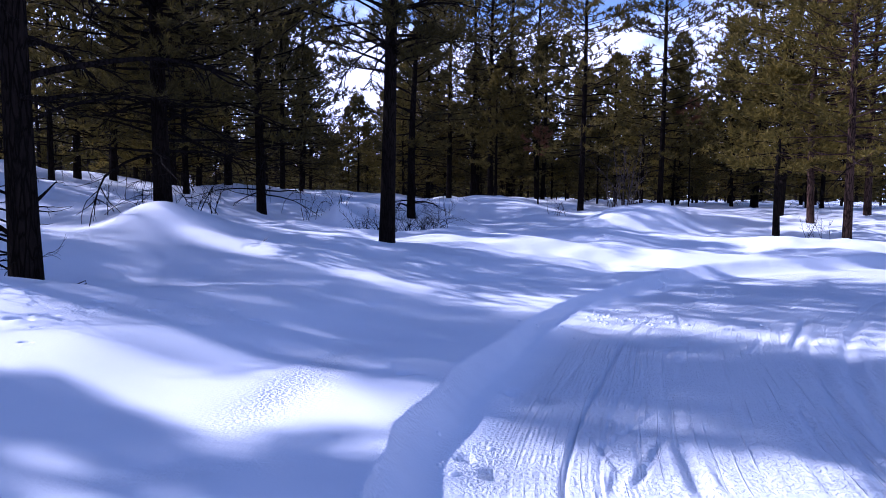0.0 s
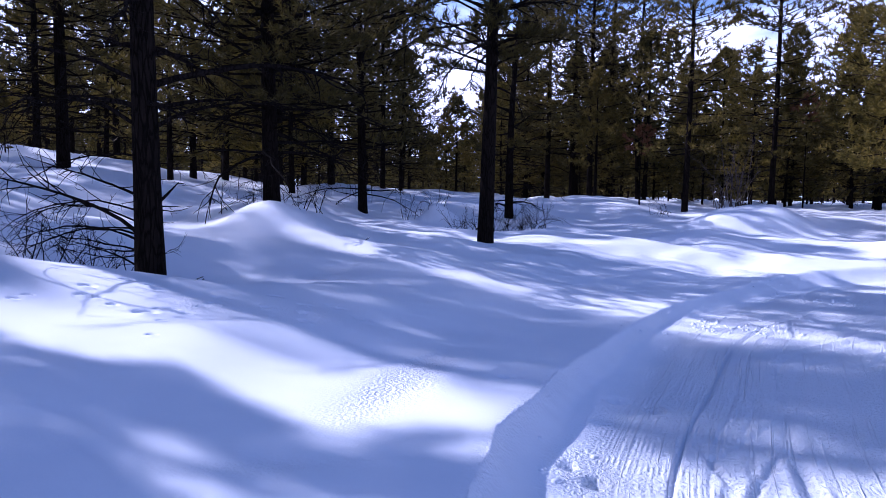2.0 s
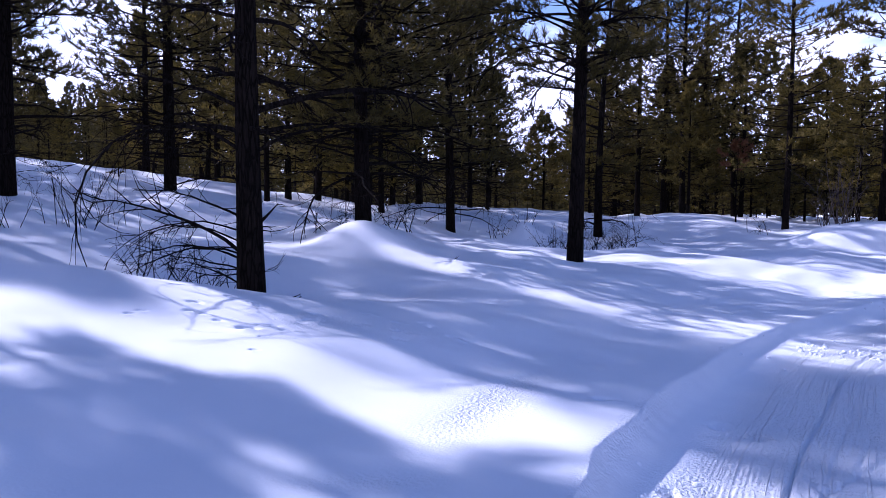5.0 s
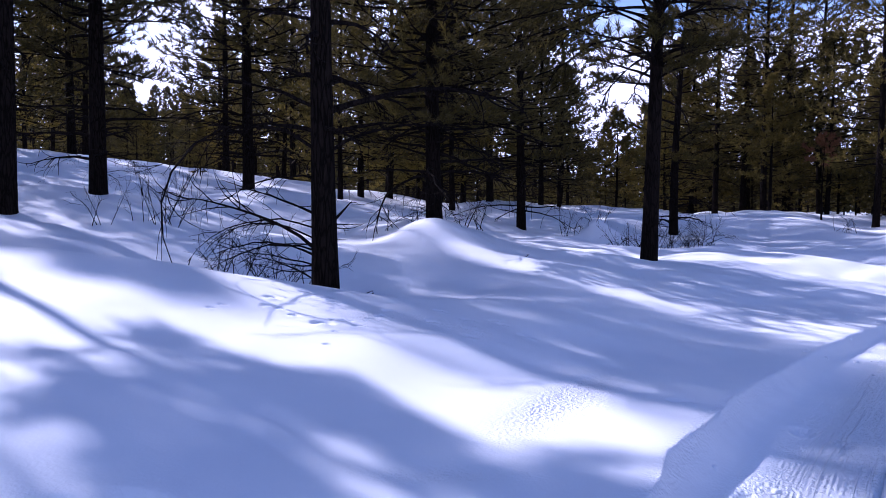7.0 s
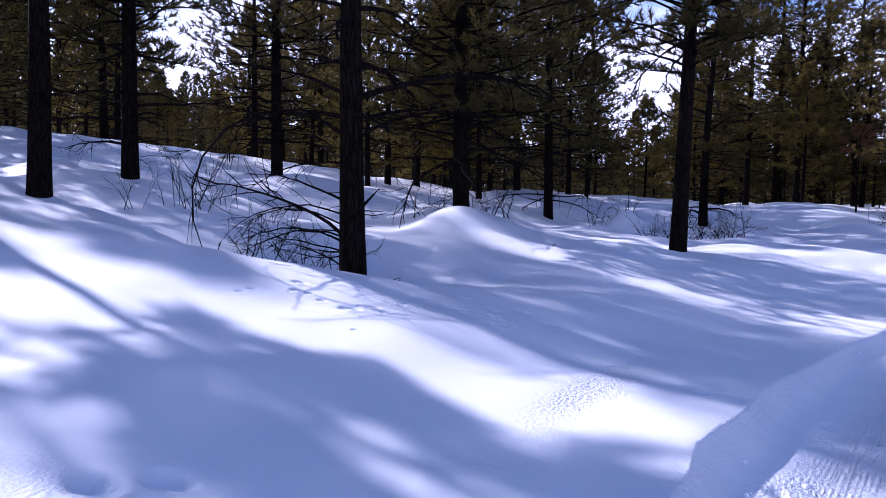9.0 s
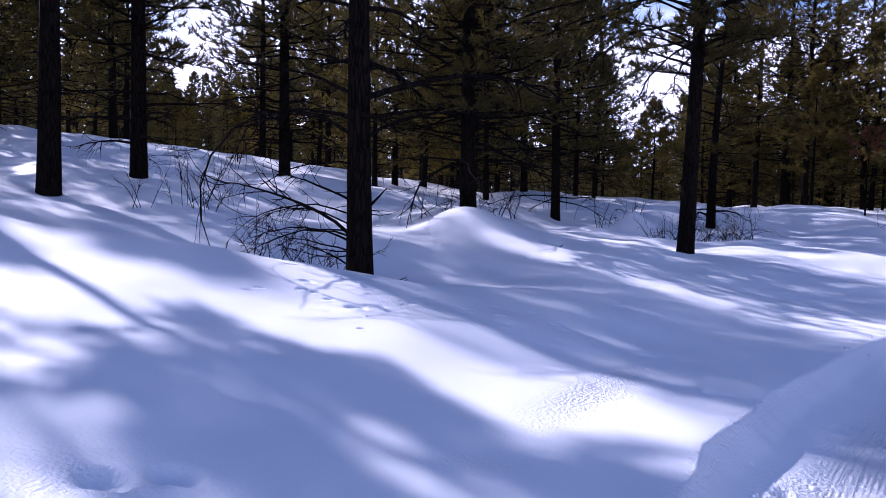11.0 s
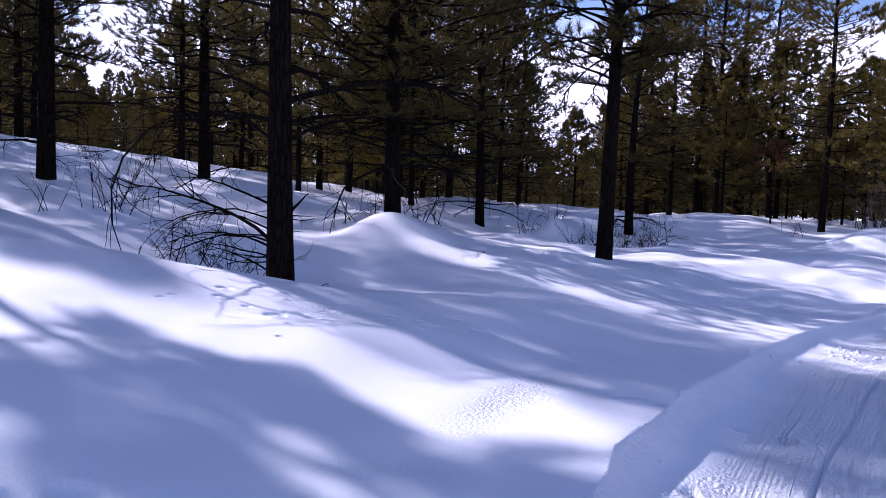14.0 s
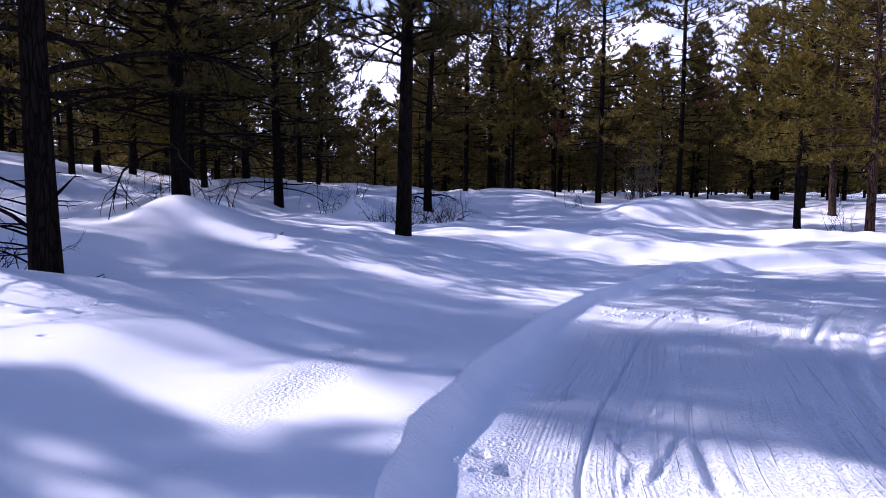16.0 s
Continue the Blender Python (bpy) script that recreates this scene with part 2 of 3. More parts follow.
# animal prints and boot holes: x, y, radius, depth; ski strokes: from, to, width, depth
PRINTS = [(-4.01, 6.48, 0.038, 0.03), (-3.74, 6.45, 0.03, 0.027), (-3.6, 6.36, 0.027, 0.025), (-3.34, 5.64, 0.057, 0.037), (-3.3, 5.8, 0.027, 0.025),
    (-3.21, 5.84, 0.034, 0.028), (-3.03, 5.76, 0.03, 0.027), (-3.04, 6.06, 0.027, 0.025), (-3.04, 6.5, 0.046, 0.033), (-2.99, 6.23, 0.053, 0.035),
    (-2.69, 6.98, 0.038, 0.03), (-2.54, 6.38, 0.038, 0.03), (-2.33, 6.85, 0.042, 0.031), (-2.17, 6.45, 0.053, 0.035), (-2.11, 6.16, 0.034, 0.028),
    (-2.11, 7.06, 0.038, 0.03), (-1.99, 6.94, 0.027, 0.025), (-1.71, 6.74, 0.042, 0.031), (-4.11, 5.99, 0.038, 0.03), (-3.99, 5.75, 0.03, 0.027),
    (-4.3, 5.31, 0.023, 0.023), (-4.28, 5.45, 0.023, 0.023), (-3.86, 5.76, 0.023, 0.023), (-3.67, 5.69, 0.023, 0.023), (-2.96, 5.07, 0.019, 0.021),
    (-3.1, 5.46, 0.019, 0.021), (-2.53, 2.09, 0.092, 0.065), (-2.33, 2.28, 0.091, 0.065), (-0.23, 5.49, 0.05, 0.03), (0.31, 4.07, 0.045, 0.05), (0.17,
    4.31, 0.035, 0.04), (0.63, 5.81, 0.06, 0.03), (0.87, 5.61, 0.06, 0.03)]
STROKES = [(1.03, 4.84, 1.08, 4.13, 0.022, 0.018), (1.58, 4.82, 1.1, 3.89, 0.03, 0.02), (1.7, 5.4, 1.04, 4.49, 0.025, 0.014), (1.08, 4.13, 0.94, 3.76, 0.04,
    0.018), (1.58, 4.58, 1.43, 3.79, 0.05, 0.025), (1.69, 5.82, 1.3, 4.83, 0.02, 0.012), (2.82, 5.52, 2.5, 4.48, 0.04, 0.02), (1.33, 4.72, 1.21, 4.09,
    0.03, 0.012), (1.66, 4.2, 1.6, 3.8, 0.03, 0.015), (3.4, 10.22, 3.03, 8.9, 0.03, 0.02), (2.55, 8.01, 4.0, 9.49, 0.05, 0.02), (3.78, 8.28, 3.23, 7.37,
    0.04, 0.02), (5.01, 9.71, 3.84, 7.69, 0.05, 0.03), (3.03, 8.9, 4.64, 10.74, 0.03, 0.015)]


def height(x, y, fine=True):
    """The snow's surface: a groomed lane at 0 between banks, with a hillside that climbs to the west."""
    x, y = np.asarray(x, float), np.asarray(y, float)
    u, v = lane_place(x, y)
    off = -u
    t = (-x - 4.2) / 2.2
    hill = 0.40 + 0.148 * 2.2 * np.logaddexp(0, t) - 0.03 * np.clip(-x - 22, 0, 60)
    hill = hill + 0.012 * np.clip(y - 20, 0, 40) * smoothstep(-14, 4, x) + 0.03 * np.clip(y - 9, 0, 12) * smoothstep(-6, -11, x)
    hill = hill - 0.055 * np.clip(np.hypot(x, y) - 29, 0, 70) * smoothstep(-3, -12, x)
    away = np.hypot(x, y)
    ragged = off + 0.14 * ripple(x * 5, y * 5) * smoothstep(0.05, 0.2, off)
    wide = 0.34 - 0.08 * smoothstep(6, 10, y) + 0.35 * smoothstep(12, 18, away)
    climb = np.clip(ragged / wide, 0, 1)
    lip = (0.225 - 0.075 * smoothstep(5.5, 9.5, y) + 0.07 * smoothstep(12, 16, away)) * (0.12 * climb + 0.88 * climb ** (2.4 - 0.9 * smoothstep(8, 12, away)))
    bank = lip + (hill - 0.15) * smoothstep(0.3, 5.5, off)
    crest = 6.9 + 0.45 * np.clip(x + 4.2, -4, 0)
    back = np.where(y > crest, np.exp(-((y - crest) / (0.75 + 4.5 * smoothstep(-3.6, -1.8, x))) ** 2), 0.06 + 0.94 * smoothstep(3.0, 1.0, 3.0 - 2.0 * (y - 3.0) / np.maximum(crest - 3.0, 0.5)))
    bank = bank + 0.17 * np.where(off < 3, np.exp(-((off - 3.0) / 1.2) ** 2), 1 + 0.10 * np.clip(off - 5, 0, 3) - 0.85 * smoothstep(9, 16, off)) * back
    bank = bank - 0.30 * hump(x, y, -5.6, 8.7, 2.2, 1.3, 24) - 0.08 * hump(x, y, -3.4, 9.2, 1.5, 1.2)
    bank = bank + 0.40 * hump(x, y, -5.0, 13.2, 0.95, 1.0, 10) + 0.30 * hump(x, y, -6.0, 15.0, 1.8, 1.6) + 0.14 * hump(x, y, -3.4, 12.4, 1.5, 0.8)
    bank = bank + 0.78 * np.exp(-(((x - 7.0) / 1.9) ** 2 + ((y - 25.6) / 1.3) ** 2) ** 1.7) + 0.36 * hump(x, y, 9.6, 27.0, 1.8, 1.1)
    bank = bank + 0.75 * hump(x, y, -3.2, 22.4, 0.5, 0.5) + 0.40 * hump(x, y, -2.5, 22.3, 0.4, 0.4)
    around = np.degrees(np.arctan2(-x, y))
    swell = 0.85 * smoothstep(24, 36, away) * (0.62 + 0.38 * smoothstep(-11, -5, around)) * (1 - 0.88 * smoothstep(12, 21, around)) * smoothstep(-50, -35, around)
    inland = smoothstep(0.2, 2.5, off)
    bank = bank + inland * swell - inland * 0.03 * np.clip(away - 40, 0, 30) * (swell > 0) * smoothstep(-9, -3, around) * (1 - smoothstep(12, 21, around))
    bank = bank + 0.07 * inland * smoothstep(8, 12, away) * smoothstep(-0.5, -4.0, x) + 0.19 * hump(x, y, -5.5, 13.8, 2.0, 2.4) + 0.08 * hump(x, y, -5.15, 12.7, 0.75, 0.9)
    bank = bank + ripple(x, y) * smoothstep(0.2, 2.0, off) * (0.35 + 0.65 * smoothstep(9, 18, np.hypot(x, y)))
    right = (0.35 + ripple(x, y)) * smoothstep(LANE_WIDTH, LANE_WIDTH + 2.5, u) + 0.18 * np.exp(-((u - LANE_WIDTH - 0.3) / 0.35) ** 2)
    lane = np.zeros_like(x)
    if fine:
        main = u - np.interp(y, (3.7, 5.6, 7.4, 8.3, 9.5, 10.8, 12.1, 13.3), (0.64, 0.72, 0.80, 0.85, 0.95, 1.15, 1.45, 1.6))
        for at, wide, deep in ((0.0, 0.021, 0.030), (0.20, 0.018, 0.012), (-0.30, 0.02, 0.006)):
            lane = lane - deep * np.exp(-((main - at) / wide) ** 4)
        for line, wide, deep in GROOVES:
            away_from = line_distance(x, y, line)
            lane = lane - deep * np.exp(-(away_from / wide) ** 2) + 0.35 * deep * np.exp(-((away_from - 2.2 * wide) / wide) ** 2)
        for at, wide, deep, bend, ph in ((2.3, 0.04, 0.010, 0.22, 1.4), (3.4, 0.06, 0.014, 0.12, 2.0), (4.4, 0.07, 0.020, 0.05, 0.0)):
            lane = lane - deep * np.exp(-((u - at - bend * np.sin(v * 0.45 + ph)) / wide) ** 2)
        for x0, y0, x1, y1, wide, deep in STROKES:
            dx, dy = x1 - x0, y1 - y0
            ln = math.hypot(dx, dy)
            along, across = ((x - x0) * dx + (y - y0) * dy) / ln, ((x - x0) * dy - (y - y0) * dx) / ln
            lane = lane - deep * np.exp(-(across / wide) ** 4) * smoothstep(-0.1, 0.15, along) * smoothstep(ln + 0.1, ln - 0.15, along)
            lane = lane + deep * 0.5 * np.exp(-((across - 2.0 * wide) / wide) ** 2) * smoothstep(-0.1, 0.15, along) * smoothstep(ln + 0.1, ln - 0.15, along)
        for cx, cy, r, deep in PRINTS:
            r, deep = (r, deep) if r > 0.09 else (1.3 * r, 2.0 * deep)
            bank = bank - deep * np.exp(-(((x - cx) / (1.3 * r)) ** 2 + ((y - cy) / (0.9 * r)) ** 2) ** 2) + 0.3 * deep * hump(x, y, cx + 0.8 * r, cy - 1.2 * r, r, r)
            lane = lane - deep * np.exp(-(((x - cx) / r) ** 2 + ((y - cy) / (1.3 * r)) ** 2) ** 2)
    z = np.where(u < 0, bank, lane + right)
    far = np.hypot(x, y)
    return z * (1 - smoothstep(140, 400, far)) + 1.5 * smoothstep(140, 400, far)


def ground_z(x, y):
    return float(height(np.array([x]), np.array([y]), False)[0])


def build_ground():
    az = np.concatenate([np.arange(-36, 14, 0.16), np.arange(14, 62, 0.22), np.arange(62, 324, 4.0)])
    rings = np.concatenate([np.geomspace(0.25, 2.4, 10), np.geomspace(2.5, 5, 90)[:-1], np.geomspace(5, 8, 130)[:-1], np.geomspace(8, 14, 80)[:-1], np.geomspace(14, 26, 76)[:-1], np.geomspace(26, 60, 44)[:-1], np.geomspace(60, 1500, 50)])
    A, R = np.meshgrid(np.radians(az), rings)
    X, Y = -np.sin(A) * R, np.cos(A) * R
    Z = height(X, Y)
    u, v = lane_place(X, Y)
    nr, na = X.shape
    co = np.stack([X, Y, Z], -1).reshape(-1, 3)
    i, j = np.meshgrid(np.arange(nr - 1), np.arange(na), indexing="ij")
    k = (j + 1) % na
    quads = np.stack([i * na + j, (i + 1) * na + j, (i + 1) * na + k, i * na + k], -1).reshape(-1, 4)[:, ::-1]
    me = bpy.data.meshes.new("ground")
    me.vertices.add(len(co) + 1)
    me.vertices.foreach_set("co", np.concatenate([co, [[0, 0, height(np.zeros(1), np.zeros(1))[0]]]]).ravel())
    centre = len(co)
    tris = np.stack([np.full(na, centre), (np.arange(na) + 1) % na, np.arange(na)], -1)[:, ::-1]
    loops = np.concatenate([quads.ravel(), tris.ravel()])
    me.loops.add(len(loops))
    me.loops.foreach_set("vertex_index", loops)
    me.polygons.add(len(quads) + len(tris))
    start = np.concatenate([np.arange(len(quads)) * 4, len(quads) * 4 + np.arange(len(tris)) * 3])
    me.polygons.foreach_set("loop_start", start)
    me.update(calc_edges=True)
    me.validate()
    me.polygons.foreach_set("use_smooth", np.ones(len(me.polygons), bool))
    groomed = smoothstep(0.05, 0.35, u) * (1 - smoothstep(LANE_WIDTH - 0.3, LANE_WIDTH + 0.3, u))
    me.attributes.new("groomed", "FLOAT", "POINT").data.foreach_set("value", np.append(groomed.ravel(), 0.0))
    crust = 1.2 * hump(X, Y, -0.97, 5.25, 0.18, 0.95, -10) + 0.5 * hump(X, Y, -1.3, 3.3, 0.10, 0.35, -60) + 0.9 * hump(X, Y, 0.28, 4.2, 0.2, 0.4) + 0.3 * hump(X, Y, -2.5, 2.0, 0.4, 0.3)
    crust = crust + 0.5 * hump(X, Y, -3.0, 6.2, 0.35, 0.3, 20) + 0.45 * hump(X, Y, -2.2, 6.5, 0.4, 0.35) + 0.35 * (np.exp(-((u + 0.33) / 0.07) ** 2) + 1.3 * np.exp(-((u - 0.18) / 0.14) ** 2)) * (1 - smoothstep(7, 10, R)) + 0.8 * hump(X, Y, 2.2, 9.4, 0.5, 0.5) + 0.7 * hump(X, Y, 1.0, 9.7, 0.25, 0.3, 30)
    me.attributes.new("crust", "FLOAT", "POINT").data.foreach_set("value", np.append(np.clip(crust, 0, 1).ravel(), 0.0))
    uv = np.concatenate([np.stack([u, v], -1).reshape(-1, 2), [[0, 0]]])
    li = np.zeros(len(me.loops), int)
    me.loops.foreach_get("vertex_index", li)
    me.uv_layers.new(name="lane").data.foreach_set("uv", uv[li].ravel())
    me.materials.append(SNOW)
    return tagged(new("ground", me), "deep white snow with a groomed curving ski trail", "snow", kind="structure")


ground = build_ground()


# ------------------------------------------------------------------ mesh building
class Soup:
    """Vertices and faces gathered for one mesh."""

    def __init__(self):
        self.v, self.f, self.t = [], [], []

    def tube(self, pts, radii, sides=5, cap=True):
        base = len(self.v)
        for i, p in enumerate(pts):
            d = (pts[min(i + 1, len(pts) - 1)] - pts[max(i - 1, 0)]).normalized()
            s = d.orthogonal().normalized()
            o = d.cross(s)
            for k in range(sides):
                an = 2 * math.pi * k / sides
                self.v.append(p + (s * math.cos(an) + o * math.sin(an)) * radii[i])
        for i in range(len(pts) - 1):
            for k in range(sides):
                k2 = (k + 1) % sides
                self.f.append((base + i * sides + k, base + i * sides + k2, base + (i + 1) * sides + k2, base + (i + 1) * sides + k))
        if cap:
            self.f.append(tuple(base + (len(pts) - 1) * sides + k for k in range(sides)))

    def tuft(self, p, d, n, length, width, rng, spread=0.75):
        """A spray of needles round the way d; they are all made at once in mesh()."""
        self.t.append((*p, *d, n, length, width, spread))

    def needles(self):
        t = np.array(self.t)
        rng = np.random.default_rng(len(self.t) + 7)
        t = np.repeat(t, t[:, 6].astype(int), axis=0)
        n = len(t)
        q = t[:, 3:6] + rng.normal(0, 1, (n, 3)) * t[:, 9:10] + np.array([0, 0, 0.1])
        q /= np.linalg.norm(q, axis=1, keepdims=True) + 1e-9
        side = np.cross(q, rng.normal(0, 1, (n, 3)))
        side *= t[:, 8:9] / (2 * np.linalg.norm(side, axis=1, keepdims=True) + 1e-9)
        foot = t[:, :3] - q * 0.02
        tip = foot + q * t[:, 7:8] * rng.uniform(0.7, 1.15, (n, 1))
        return np.stack([foot - side, foot + side, tip], 1).reshape(-1, 3)

    def mesh(self, name, material, smooth=True):
        me = bpy.data.meshes.new(name)
        if self.t and not self.v:
            co = self.needles()
            me.vertices.add(len(co))
            me.vertices.foreach_set("co", co.ravel())
            me.loops.add(len(co))
            me.loops.foreach_set("vertex_index", np.arange(len(co)))
            me.polygons.add(len(co) // 3)
            me.polygons.foreach_set("loop_start", np.arange(0, len(co), 3))
            me.update(calc_edges=True)
        else:
            me.from_pydata([tuple(p) for p in self.v], [], self.f)
        if smooth:
            me.polygons.foreach_set("use_smooth", np.ones(len(me.polygons), bool))
        me.materials.append(material)
        return me


def part(name, soup, material, parent, label="", smooth=True):
    ob = new(name, soup.mesh(name, material, smooth))
    ob.parent = parent
    if label:
        tagged(ob, label)
    return ob


def bent(start, heading, rise, length, droop, rng, steps=5, wander=0.08, curl=0.0):
    """A branch's line: it leaves at an angle, then bends by droop and turns by curl along its way."""
    pts, p = [Vector(start)], Vector(start)
    for i in range(steps):
        s = (i + 0.5) / steps
        an = rise + droop * s
        h = heading + curl * s + rng.uniform(-wander, wander) * 2
        p = p + Vector((math.cos(h) * math.cos(an), math.sin(h) * math.cos(an), math.sin(an + rng.uniform(-wander, wander)))) * (length / steps)
        pts.append(p.copy())
    return pts


def on_line(pts, s):
    k = min(int(s * (len(pts) - 1)), len(pts) - 2)
    return pts[k].lerp(pts[k + 1], s * (len(pts) - 1) - k), (pts[k + 1] - pts[k]).normalized()


def dead_limb(soup, start, heading, rise, length, droop, radius, rng, twigs=5, fine=True):
    k_seg = 8 if fine else 4
    pts = bent(start, heading, rise, length, droop, rng, k_seg, 0.12, rng.uniform(-0.9, 0.9))
    soup.tube(pts, [radius * (1 - 0.8 * i / k_seg) for i in range(k_seg + 1)], 5 if fine else 3, fine)
    for _ in range(twigs):
        p, d = on_line(pts, rng.uniform(0.2, 0.97))
        h = math.atan2(d.y, d.x) + rng.choice((-1, 1)) * rng.uniform(0.4, 1.1)
        up = math.asin(max(-1, min(1, d.z)))
        sub = bent(p, h, up + rng.uniform(-0.6, 0.5), length * rng.uniform(0.15, 0.42), rng.uniform(-1.5, 1.1), rng, 5 if fine else 4, 0.16, rng.uniform(-1.4, 1.4))
        thin = radius * (0.5 if radius < 0.013 else 0.36)
        soup.tube(sub if fine else sub[::2], [thin * (1 - 0.7 * i / (len(sub) - 1)) for i in range(len(sub))][::1 if fine else 2], 3, fine)
        if fine and rng.random() < 0.6:
            p2, d2 = on_line(sub, rng.uniform(0.3, 0.8))
            sub2 = bent(p2, h + rng.uniform(-1, 1), up + rng.uniform(-0.8, 0.6), length * rng.uniform(0.08, 0.2), rng.uniform(-1.2, 0.9), rng, 4, 0.18, rng.uniform(-1.5, 1.5))
            soup.tube(sub2, [thin * 0.65 * (1 - 0.6 * i / 4) for i in range(5)], 3)


def live_limb(wood, green, start, heading, rise, length, droop, radius, rng, detail):
    """detail: twigs, tufts on a twig, blades in a tuft, blade length, blade width"""
    twigs, tufts, blades, bl, bw = detail
    k_seg, sides = (5, 4) if detail is NEAR else (1, 3) if detail is FAR else (3, 3)
    pts = bent(start, heading, rise, length, droop, rng, k_seg, 0.10)
    wood.tube(pts, [radius * (1 - 0.8 * i / k_seg) for i in range(k_seg + 1)], sides, False)
    for k in range(twigs):
        s = 0.3 + 0.68 * (k + rng.random()) / twigs
        p, d = on_line(pts, min(s, 0.99))
        h = math.atan2(d.y, d.x) + (1 if k % 2 else -1) * rng.uniform(0.4, 1.0)
        tl = length * rng.uniform(0.18, 0.34) * (1.25 - 0.6 * s)
        sub = bent(p, h, rng.uniform(-0.1, 0.45), tl, rng.uniform(0.0, 0.8), rng, 3, 0.12)
        if detail is NEAR:
            wood.tube(sub, [radius * 0.32 * (1 - 0.6 * i / 3) for i in range(4)], 3, False)
        for j in range(tufts):
            q, dd = on_line(sub, 1 - 0.75 * j / max(tufts, 1) * rng.uniform(0.7, 1.0) if tufts > 1 else 1.0)
            green.tuft(q, dd + Vector((0, 0, 0.25)), blades, bl, bw, rng)
    for s in (0.72, 0.88, 1.0):
        q, dd = on_line(pts, s)
        green.tuft(q, dd + Vector((0, 0, 0.3)), blades, bl, bw, rng)


NEAR = (10, 4, 14, 0.20, 0.019)
MID = (7, 3, 6, 0.26, 0.056)
LIGHT = (7, 2, 5, 0.30, 0.078)
FAR = (3, 1, 4, 0.50, 0.18)


def pine(x, y, tall, girth, dead_from, live_from, reach, seed, label, detail=MID, per_m=8.0, dead_per_m=4.0, lean=(0, 0), needles=None, bark=None, lift=0.0,
         single_dead=False, group="pines in the snow", dead_reach=1.0, z=None, extra=(), skirt=0):
    """A pine: tapered trunk with flared foot, bare dead limbs below, a green crown above."""
    rng = random.Random(seed)
    root = tagged(new("pine_tree"), label, "tree", group)
    root.location = (x, y, (ground_z(x, y) if z is None else z))
    wood, green = Soup(), Soup()
    steps, pts, rad = 14, [], []
    sway = [rng.gauss(0, 0.006) * tall for _ in range(2)]
    for i in range(steps + 1):
        s = (i / steps) ** 1.3
        h = -0.35 + (tall + 0.35) * s
        pts.append(Vector((lean[0] * h + sway[0] * math.sin(s * 4), lean[1] * h + sway[1] * math.sin(s * 3 + 1), h)))
        rad.append(girth / 2 * ((1 - s) ** 0.8 * 0.98 + 0.02) * (1.0 + 0.22 * math.exp(-(h + 0.35) / 0.35)))
    near = detail is NEAR
    trunk = Soup()
    trunk.tube(pts, rad, 14 if near else 8)
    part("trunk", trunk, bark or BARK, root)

    def on_trunk(h):
        k = max(i for i in range(steps) if pts[i].z <= h)
        f = (h - pts[k].z) / (pts[k + 1].z - pts[k].z)
        return pts[k].lerp(pts[k + 1], f), rad[k] * (1 - f) + rad[k + 1] * f

    more = [(hh, radians(hd), ri, ln, dr, th) for hh, hd, ri, ln, dr, th in extra]
    more += [(rng.uniform(0.25, 0.9), rng.uniform(0, 6.28), rng.uniform(-0.15, 0.2), rng.uniform(0.9, 1.6), rng.uniform(-0.7, -0.1), rng.uniform(0.007, 0.011)) for _ in range(skirt)]
    for hh, hd, ri, ln, dr, th in more:
        p, r = on_trunk(hh)
        one = Soup()
        dead_limb(one, p + Vector((math.cos(hd), math.sin(hd), 0)) * r * 0.7, hd, ri, ln, dr, th, rng, 11 if ln > 0.6 else 1)
        part("dead_branch", one, TWIG, root)
    h, heading = dead_from, rng.uniform(0, 6.28)
    dead = Soup()
    while h < live_from + 0.25 * (tall - live_from):
        p, r = on_trunk(h)
        heading += 2.4 + rng.uniform(-0.5, 0.5)
        if h > live_from and rng.random() < 0.55:
            h += rng.expovariate(dead_per_m)
            continue
        one = Soup() if single_dead else dead
        dead_limb(one, p + Vector((math.cos(heading), math.sin(heading), 0)) * r * 0.6, heading, rng.uniform(-0.15, 0.35), dead_reach * reach * rng.uniform(0.35, 0.95),
                  rng.uniform(-0.9, 0.15), min(0.042 if near else 0.034, r * 0.34) * rng.uniform(0.6, 1.0), rng, 9 if near else 4, near)
        if single_dead:
            part("dead_branch", one, TWIG, root)
        h += rng.expovariate(dead_per_m)
    if dead.v:
        tagged(part("deadwood", dead, TWIG, root), kind="stuff")
    h = live_from
    while h < tall - 0.15:
        p, r = on_trunk(h)
        s = (h - live_from) / (tall - live_from)
        heading += 2.4 + rng.uniform(-0.4, 0.4)
        ln = reach * (min(1.0, 0.65 + 1.6 * s) if s < 0.22 else (1 - ((s - 0.22) / 0.78) ** 1.25) * 0.94 + 0.06) * rng.uniform(0.7, 1.12)
        if near:
            wood, green = Soup(), Soup()
        live_limb(wood, green, p + Vector((math.cos(heading), math.sin(heading), 0)) * r * 0.5, heading, lift - 0.12 + 0.75 * s + rng.uniform(-0.15, 0.15), ln, rng.uniform(0.05, 0.5) - 1.3 * lift,
                  max(0.008, min(0.035, r * 0.35)), rng, detail)
        if near:
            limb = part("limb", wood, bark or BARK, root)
            tagged(part("foliage", green, needles or NEEDLES, limb, smooth=False), kind="stuff")
        h += rng.expovariate(per_m * (0.8 + 0.7 * s))
    if near:
        return root
    green.tuft(pts[-1], Vector((0, 0, 1)), 20, detail[3], detail[4], rng)
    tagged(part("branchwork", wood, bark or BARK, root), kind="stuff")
    tagged(part("crown", green, needles or NEEDLES, root, smooth=False), kind="stuff")
    return root


def place_by(az, dist):
    return -math.sin(radians(az)) * dist, math.cos(radians(az)) * dist


